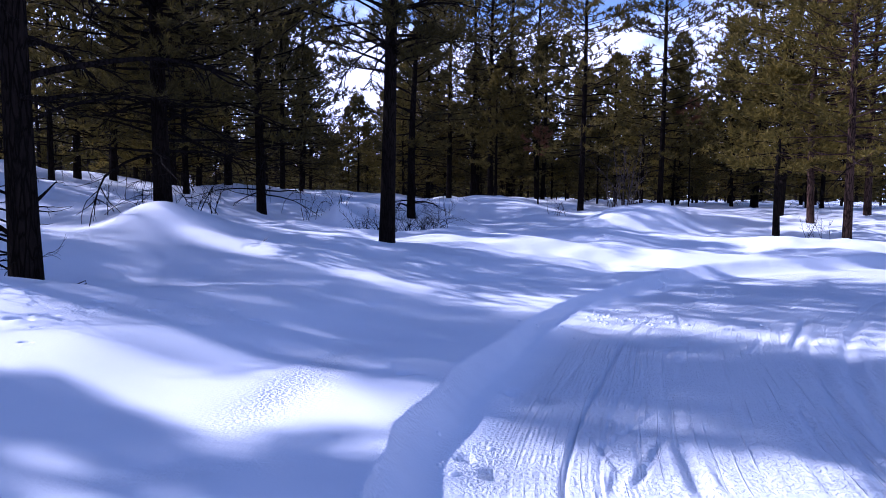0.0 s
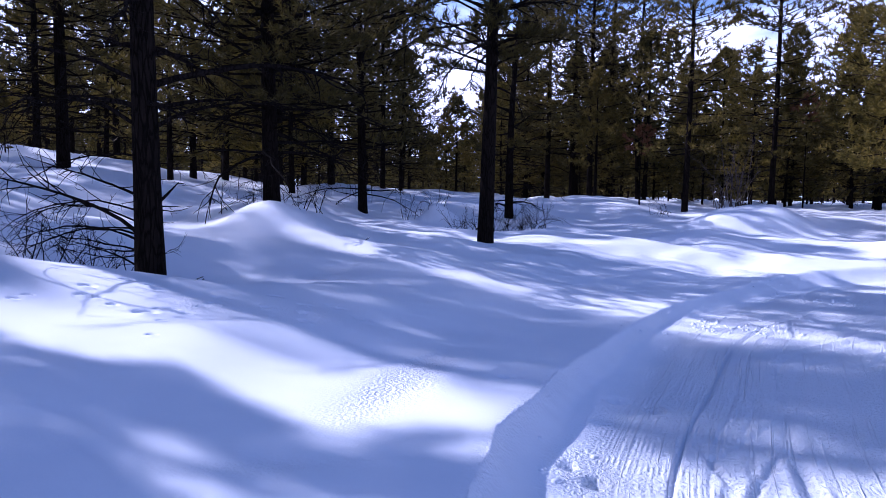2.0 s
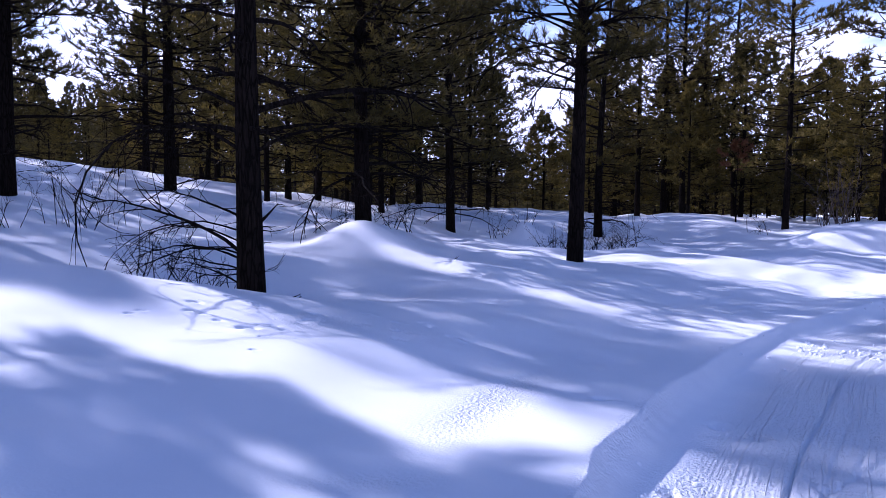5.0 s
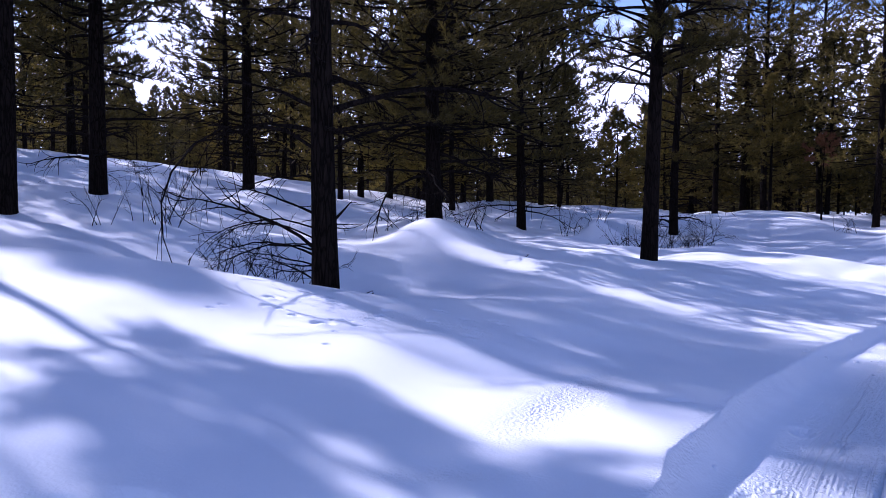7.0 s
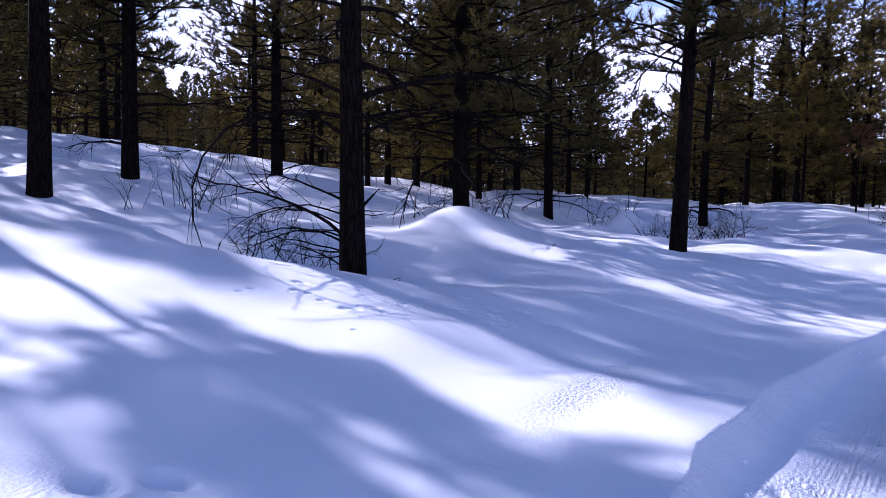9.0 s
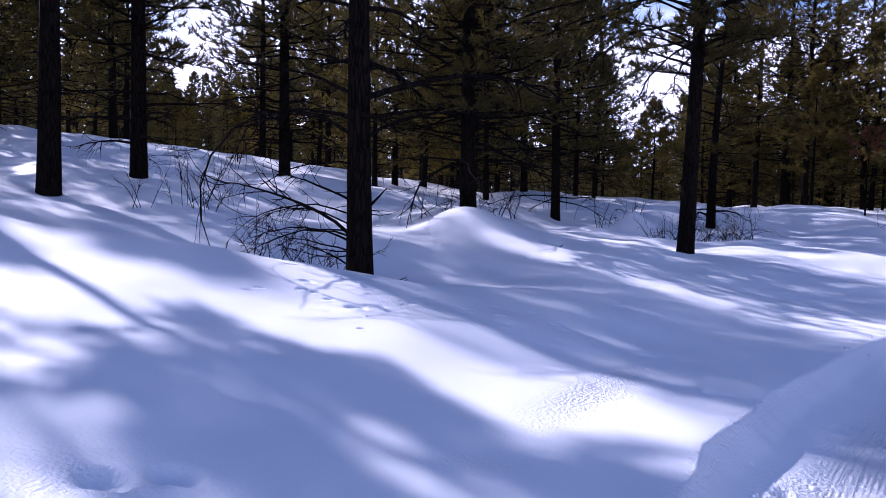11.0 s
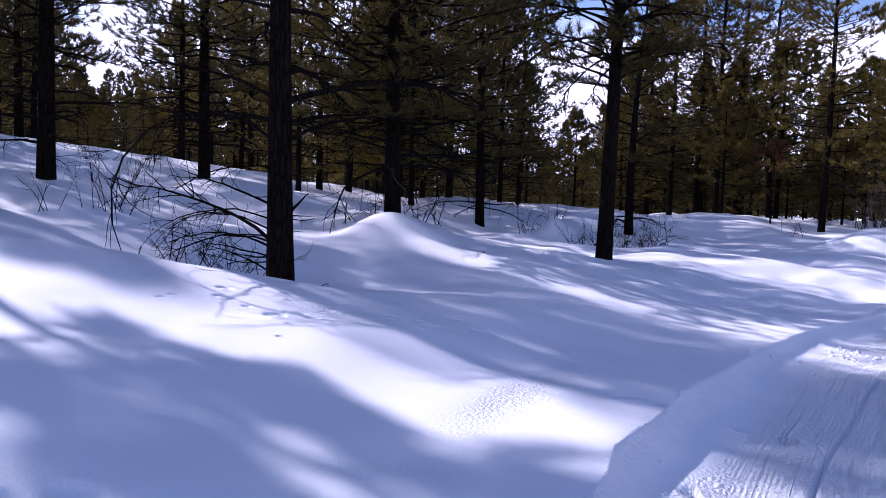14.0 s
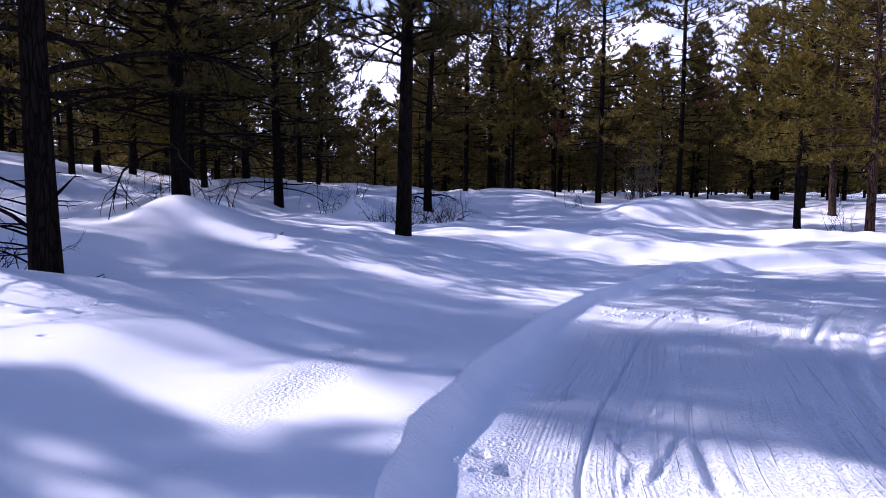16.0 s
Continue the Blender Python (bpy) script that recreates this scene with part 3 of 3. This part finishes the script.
# ------------------------------------------------------------------ trees that stand nearest
def near_pine(az, dist, **kw):
    x, y = place_by(az, dist)
    return pine(x, y, detail=NEAR, **kw)


near_pine(30.1, 8.7, tall=11.0, girth=0.33, dead_from=1.9, live_from=4.2, reach=1.9, seed=11, per_m=9, dead_per_m=9.0, dead_reach=0.9, single_dead=True,
          extra=[(1.70, 210, 0.75, 3.0, -2.9, 0.024), (2.15, 25, 0.38, 2.3, -0.75, 0.042), (1.68, 32, 0.55, 1.7, -0.8, 0.024), (2.20, 212, 0.5, 1.5, -0.8, 0.026), (1.35, 228, 0.1, 1.3, -0.9, 0.014),
                 (0.50, 209, 0.70, 1.75, -0.80, 0.025), (0.92, 212, 0.45, 1.15, -0.25, 0.018), (0.42, 210, 0.4, 1.25, -0.75, 0.016), (0.30, 214, 0.0, 0.6, 0.3, 0.012), (0.12, 206, 0.5, 0.9, -0.3, 0.012),
                 (0.30, 196, 0.25, 1.3, -0.2, 0.012), (0.48, 222, 0.3, 1.5, -1.1, 0.013), (0.62, 199, 0.6, 1.5, -1.6, 0.012), (0.75, 216, 0.45, 1.7, -1.5, 0.012), (0.55, 203, 0.1, 1.1, -0.5, 0.011),
                 (0.25, 218, -0.05, 0.9, 0.5, 0.009), (1.02, 203, -0.1, 0.35, 0.3, 0.007), (0.85, 208, 0.0, 0.3, -0.5, 0.006),
                 (0.84, 30, 0.75, 0.32, 0.1, 0.024), (0.80, 30, -0.1, 0.36, 0.25, 0.009), (0.76, 35, -0.25, 0.40, 0.75, 0.008), (0.62, 32, -0.1, 0.2, 0.2, 0.006), (1.10, 28, 0.1, 0.22, -0.4, 0.006)],
          label="dark rough-barked pine with bare drooping dead limbs")
near_pine(21.1, 15.7, tall=12.0, girth=0.36, dead_from=0.9, live_from=1.9, reach=3.3, seed=12, per_m=18, dead_per_m=14.0, single_dead=True, skirt=8,
          label="dense dark green pine with low shady crown")
near_pine(4.32, 15.7, tall=13.0, girth=0.36, dead_from=3.4, live_from=3.7, reach=2.5, seed=13, per_m=15, dead_per_m=5.0, single_dead=True, lean=(0.016, 0), lift=0.42,
          label="slender dark pine with an open sparse crown")
near_pine(52.1, 14.7, tall=13.5, girth=0.41, dead_from=1.8, live_from=8.8, reach=1.3, seed=14, per_m=6, dead_per_m=1.5, dead_reach=0.5, single_dead=True,
          label="tall straight pine with a dark bare lower trunk")
near_pine(46.0, 16.8, tall=13.0, girth=0.36, dead_from=0.7, live_from=2.6, reach=2.3, seed=15, per_m=20, dead_per_m=9.0, single_dead=True, skirt=9,
          label="straight pine with a skirt of dead limbs")
near_pine(35.5, 22.4, tall=14.0, girth=0.36, dead_from=1.0, live_from=2.6, reach=3.0, seed=16, per_m=11, dead_per_m=10.0, single_dead=True,
          label="straight dark pine with dead twiggy lower limbs")
near_pine(2.35, 27.6, tall=10.0, girth=0.34, dead_from=0.4, live_from=2.4, reach=2.3, seed=17, per_m=8, dead_per_m=8.0, single_dead=True, lean=(0.03, 0), skirt=6,
          label="thin leaning pine with many bare limbs")

# ------------------------------------------------------------------ trees farther off
for az, dist, tall, girth, dead, live, reach, seed in [
        (-11.0, 33.6, 15.5, 0.29, 2.0, 2.6, 3.0, 21), (-16.9, 36.0, 16.5, 0.29, 1.5, 2.4, 3.0, 22), (-25.2, 33.6, 16.0, 0.29, 2.0, 2.0, 4.0, 23),
        (-29.45, 26.0, 13.0, 0.29, 2.2, 2.3, 3.6, 24), (-27.4, 30.5, 14.0, 0.29, 1.6, 2.0, 3.8, 25), (-25.1, 26.5, 5.6, 0.26, 1.2, 2.1, 2.2, 34), (-30.8, 33.0, 14.0, 0.3, 1.6, 2.2, 3.6, 45), (-23.6, 43.0, 17.0, 0.34, 2.0, 3.0, 2.8, 26),
        (16.4, 33.6, 14.0, 0.36, 1.0, 1.6, 3.8, 27), (13.94, 40.0, 13.5, 0.33, 1.0, 1.6, 3.4, 28), (47.4, 33.6, 15.0, 0.36, 1.0, 2.6, 2.6, 29),
        (31.9, 39.0, 14.0, 0.34, 0.8, 2.6, 2.4, 30), (-4.3, 38.0, 6.5, 0.18, 0.6, 1.0, 1.6, 31), (6.6, 42.0, 5.8, 0.16, 0.5, 0.8, 1.7, 46), (11.0, 41.0, 14.0, 0.3, 1.0, 1.3, 3.3, 55), (18.6, 37.0, 15.0, 0.32, 1.0, 1.3, 3.6, 56), (24.5, 30.0, 13.0, 0.3, 0.8, 1.6, 3.2, 57), (-2.5, 44.0, 17.0, 0.36, 3.0, 2.6, 4.0, 32), (-5.5, 46.0, 18.0, 0.36, 3.0, 3.0, 4.0, 33), (-3.9, 41.0, 16.5, 0.34, 2.0, 3.4, 3.6, 38), (-0.6, 43.0, 15.0, 0.34, 2.0, 2.6, 3.6, 39), (-7.6, 47.0, 17.0, 0.36, 2.0, 3.0, 3.8, 40)]:
    x, y = place_by(az, dist)
    pine(x, y, tall, girth, dead, live, reach, seed, "olive green pine standing in snow", MID, per_m=8 if -20 < az < -9 else 9 if az > -20 and az < 0 else 12, needles=NEEDLES_GOLD if az < -20 else NEEDLES_OLIVE if seed in (21, 22, 31, 38, 46) else None,
         bark=BARK_RED if az < -27 else None)

for az, dist, tall, seed in ((-7.7, 37.0, 3.9, 36), (-19.0, 40.0, 5.6, 37)):
    x, y = place_by(az, dist)
    pine(x, y, tall, 0.09, 0.5, tall - 1.3, 0.9, seed, "small dead pine with rust-brown needles", MID, needles=NEEDLES_RUST)

models = [pine(0, 0, 11.0, 0.32, 0.4, 1.8, 3.0, 41, "mid-distance green pine with bare lower limbs", LIGHT, z=0, per_m=9, dead_per_m=7),
          pine(0, 0, 12.5, 0.34, 0.5, 2.2, 3.2, 42, "mid-distance green pine with bare lower limbs", LIGHT, z=0, per_m=9, dead_per_m=7),
          pine(0, 0, 9.5, 0.24, 0.4, 0.6, 2.5, 43, "bushy olive pine with a low crown", LIGHT, z=0, needles=NEEDLES_OLIVE, per_m=9.5),
          pine(0, 0, 10.5, 0.28, 0.4, 1.1, 2.7, 44, "bushy yellow-green pine with a low crown", LIGHT, z=0, needles=NEEDLES_GOLD, per_m=8)]
small = [pine(0, 0, 15.0, 0.34, 0.8, 1.4, 3.0, 51, "distant dark green pine", FAR, per_m=7, dead_per_m=1.5, z=0, group="distant pines"),
         pine(0, 0, 12.0, 0.30, 0.6, 0.8, 2.7, 52, "distant dark green pine", FAR, per_m=7, dead_per_m=1.5, z=0, group="distant pines")]
TAKEN = [Vector((o.location.x, o.location.y)) for o in scene.objects if o.parent is None and o.name.startswith("pine_tree") and o not in models and o not in small]


def open_ground(x, y):
    """True where no tree stands: the lane, its banks and the clearing in front of the trees."""
    u, _ = lane_place(np.array([x]), np.array([y]))
    az, d = math.degrees(math.atan2(-x, y)), math.hypot(x, y)
    return -6.5 < u[0] < LANE_WIDTH + 4 or (5.6 < az < 9.4 and d < 50) or d < (9 if abs(az) > 64 else 23.5 if az > 12 else 35)


def scatter(kinds, count, az0, az1, d0, d1, gap, seed, size=(0.8, 1.15)):
    rng = random.Random(seed)
    first, made, tries = set(kinds), 0, 0
    while made < count and tries < 6000:
        tries += 1
        az, d = rng.uniform(az0, az1), math.sqrt(rng.uniform(d0 * d0, d1 * d1))
        x, y = place_by(az, d)
        if open_ground(x, y) or any((q - Vector((x, y))).length < gap for q in TAKEN):
            continue
        TAKEN.append(Vector((x, y)))
        k, s = rng.choice(kinds), rng.uniform(*size)
        if 37.8 < az < 44.2 or 5.0 < az < 9.8:
            s = max(0.16, min(s, (1.6 + (0.135 if az > 30 else 0.098) * d - ground_z(x, y)) / 12.5))
        m = pose(x, y, ground_z(x, y), rng.uniform(-1.5, 1.5), rng.uniform(-1.5, 1.5), rng.uniform(0, 360)) @ Matrix.Diagonal((s, s, s, 1))
        if k in first:
            first.discard(k)
            k.matrix_basis = m
        else:
            c = copy_thing(k, m)
            c.scale = (s, s, s)
        made += 1


scatter(models, 9, 9.6, 15, 32, 56, 1.8, 68, (0.65, 0.95))
scatter(models, 10, 13, 24, 24, 50, 1.9, 70)
scatter(models, 36, 14, 64, 24, 50, 2.2, 61)
scatter(models[2:], 26, -36, 4.8, 38, 58, 2.0, 69, (0.55, 0.9))
scatter(models, 12, -8, 4.6, 38, 58, 1.9, 73, (0.85, 1.15))
scatter(models, 16, -36, 4, 38, 62, 2.2, 63, (0.75, 1.05))
scatter(small, 80, 9.4, 66, 46, 110, 2.2, 62)
scatter(small, 70, -40, 5.6, 56, 115, 2.4, 64, (0.6, 1.0))
scatter(small, 26, 5.2, 10.0, 50, 100, 1.4, 65, (0.35, 0.6))
scatter(small, 14, 38.5, 43.5, 45, 90, 1.2, 74)
scatter(small, 34, 112, 325, 12, 50, 3.4, 66)
scatter([small[1]], 22, -22, 4, 42, 66, 1.8, 68, (0.35, 0.55))
# more of the wood, added out of view on the sun's side to shade the snow
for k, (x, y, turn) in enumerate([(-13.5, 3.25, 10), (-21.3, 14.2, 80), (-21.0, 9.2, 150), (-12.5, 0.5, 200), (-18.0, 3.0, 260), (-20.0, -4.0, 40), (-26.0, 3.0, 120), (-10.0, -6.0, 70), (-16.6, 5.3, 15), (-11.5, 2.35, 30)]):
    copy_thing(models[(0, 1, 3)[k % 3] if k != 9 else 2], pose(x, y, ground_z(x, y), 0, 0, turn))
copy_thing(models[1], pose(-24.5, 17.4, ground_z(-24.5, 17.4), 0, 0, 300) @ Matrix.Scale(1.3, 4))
# two unseen pines whose crowns are set to block sun from chosen strips of snow
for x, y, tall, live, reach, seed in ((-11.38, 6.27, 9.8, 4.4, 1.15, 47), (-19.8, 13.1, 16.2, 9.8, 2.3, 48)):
    pine(x, y, tall, 0.22, 1.0, live, reach, seed, "unseen green pine with a high narrow crown, added to shade the snow", MID, per_m=26, dead_per_m=0.3)
# tall pines added out of view: they shade the lane, so less light bounces onto the bank
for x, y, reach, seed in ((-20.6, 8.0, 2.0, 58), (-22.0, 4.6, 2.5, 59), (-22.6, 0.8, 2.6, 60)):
    pine(x, y, 20.0, 0.40, 2.0, 14.5, reach, seed, "unseen tall pine with a high crown, added to shade the lane", LIGHT, per_m=12, dead_per_m=0.5)


def far_woods():
    rng = random.Random(67)
    wood = Soup()
    for _ in range(900):
        az, d = rng.uniform(-180, 180) if rng.random() < 0.35 else rng.uniform(-40, 70), rng.uniform(105, 200)
        x, y = place_by(az, d)
        z, tall = ground_z(x, y), rng.uniform(8, 15) * (0.75 if 3 < az < 13 else 0.95)
        for k in range(26):
            s = (k + rng.random()) / 26
            wood.tuft((x + rng.gauss(0, 0.5 * (1 - s)), y + rng.gauss(0, 0.5 * (1 - s)), z + 0.3 + (tall - 0.3) * s), (0, 0, 0.2), 5, 2.6 * (1 - s) + 0.5, 0.5, rng, 0.9)
    return tagged(new("far_woods", wood.mesh("far_woods", NEEDLES, False)), "distant dark conifer woods behind the clearing", "woods", kind="stuff")


far_woods()


# ------------------------------------------------------------------ bare shrubs
def bare_shrub(x, y, stems, tall, spread, seed, label, arch=0.4, thick=0.008, material=None):
    rng = random.Random(seed)
    root = tagged(new("bare_shrub"), label, "shrub", "bare shrubs")
    root.location = (x, y, ground_z(x, y) - 0.05)
    for _ in range(stems):
        s = Soup()
        start = Vector((rng.gauss(0, spread * 0.4), rng.gauss(0, spread * 0.4), 0))
        dead_limb(s, start, rng.uniform(0, 6.28), rng.uniform(0.8, 1.5), tall * rng.uniform(0.5, 1.2), rng.uniform(-arch * 1.6, arch * 0.6), thick * rng.uniform(0.6, 1.2), rng, 7)
        part("stem", s, material or TWIG, root)
    return root


for az, dist, stems, tall, spread, seed in [(46.2, 13.6, 4, 0.8, 0.2, 70), (43.0, 14.0, 6, 1.1, 0.35, 71), (41.5, 14.0, 7, 1.1, 0.35, 72), (40.2, 14.8, 6, 1.0, 0.4, 81), (38.0, 10.8, 5, 0.8, 0.4, 73),
                                            (35.8, 10.3, 6, 0.9, 0.45, 74), (33.8, 9.2, 7, 0.8, 0.4, 77), (32.2, 8.8, 5, 0.6, 0.3, 89)]:
    bare_shrub(*place_by(az, dist), stems, tall, spread, seed, "leafless dark shrub poking out of the snow")
for az, dist, stems, tall, spread, seed in [(9.8, 22.5, 9, 1.0, 0.7, 75), (8.2, 22.8, 6, 0.8, 0.4, 82), (5.6, 21.6, 20, 0.9, 0.9, 76), (3.5, 22.0, 24, 1.1, 0.9, 78), (1.5, 22.6, 22, 1.1, 0.8, 79), (0.2, 23.4, 14, 0.9, 0.6, 83),
                                            (24.0, 14.8, 8, 0.8, 0.6, 84), (18.2, 15.0, 9, 0.9, 0.6, 85), (-9.0, 30.0, 8, 0.9, 0.7, 86), (-27.6, 26.0, 8, 0.9, 0.8, 88)]:
    bare_shrub(*place_by(az, dist), stems, tall, spread, seed, "leafless brush half buried in snow", 0.9, 0.010)
for az, dist, stems, tall, spread, seed in [(-14.4, 27.0, 14, 2.3, 0.6, 80), (-13.4, 27.2, 8, 1.7, 0.4, 87)]:
    bare_shrub(*place_by(az, dist), stems, tall, spread, seed, "tall grey leafless sapling clump behind a snow mound", 0.15, 0.017, TWIG_GREY)


# ------------------------------------------------------------------ broken snow and litter
def snow_clods():
    """Lumps of broken snow where skiers stepped over the lane's edge."""
    rng = random.Random(91)
    lumps = Soup()
    for cx, cy, wide, count in ((2.5, 9.5, 0.30, 70), (4.7, 12.4, 0.45, 50), (4.0, 13.3, 0.25, 14), (0.25, 4.2, 0.18, 7), (1.3, 8.6, 0.4, 8), (3.2, 9.6, 0.4, 10)):
        for _ in range(count):
            x, y, r = rng.gauss(cx, wide), rng.gauss(cy, wide), rng.uniform(0.008, 0.036)
            z = ground_z(x, y) + r * 0.15
            base = len(lumps.v)
            ring = [(math.cos(k * 1.047), math.sin(k * 1.047)) for k in range(6)]
            for lev, rad in ((-0.5, 1.0), (0.25, 0.8)):
                for c, q in ring:
                    j = rng.uniform(0.7, 1.25)
                    lumps.v.append(Vector((x + c * r * rad * j, y + q * r * rad * j, z + lev * r)))
            lumps.v.append(Vector((x, y, z + r * 0.55)))
            for k in range(6):
                k2 = (k + 1) % 6
                lumps.f += [(base + k, base + k2, base + 6 + k2, base + 6 + k), (base + 6 + k, base + 6 + k2, base + 12)]
    return tagged(new("snow_clods", lumps.mesh("snow_clods", SNOW)), "broken lumps of snow on the trail's edge", "snow lumps", kind="stuff")


snow_clods()


def fallen_twig(x, y, length, heading, seed, rise=0.3):
    rng = random.Random(seed)
    t = Soup()
    dead_limb(t, Vector((0, 0, 0)), radians(heading), rise, length, 0.2, 0.008, rng, 4)
    ob = tagged(new("fallen_twig", t.mesh("fallen_twig", TWIG)), "short dark dead twig lying on snow", "twig", "fallen twigs")
    ob.location = (x, y, ground_z(x, y))
    return ob


for az, dist, length, heading, seed in ((27.0, 8.2, 0.10, 10, 92), (26.6, 8.3, 0.07, 70, 93), (13.9, 12.9, 0.12, 60, 95)):
    fallen_twig(*place_by(az, dist), length, heading, seed)
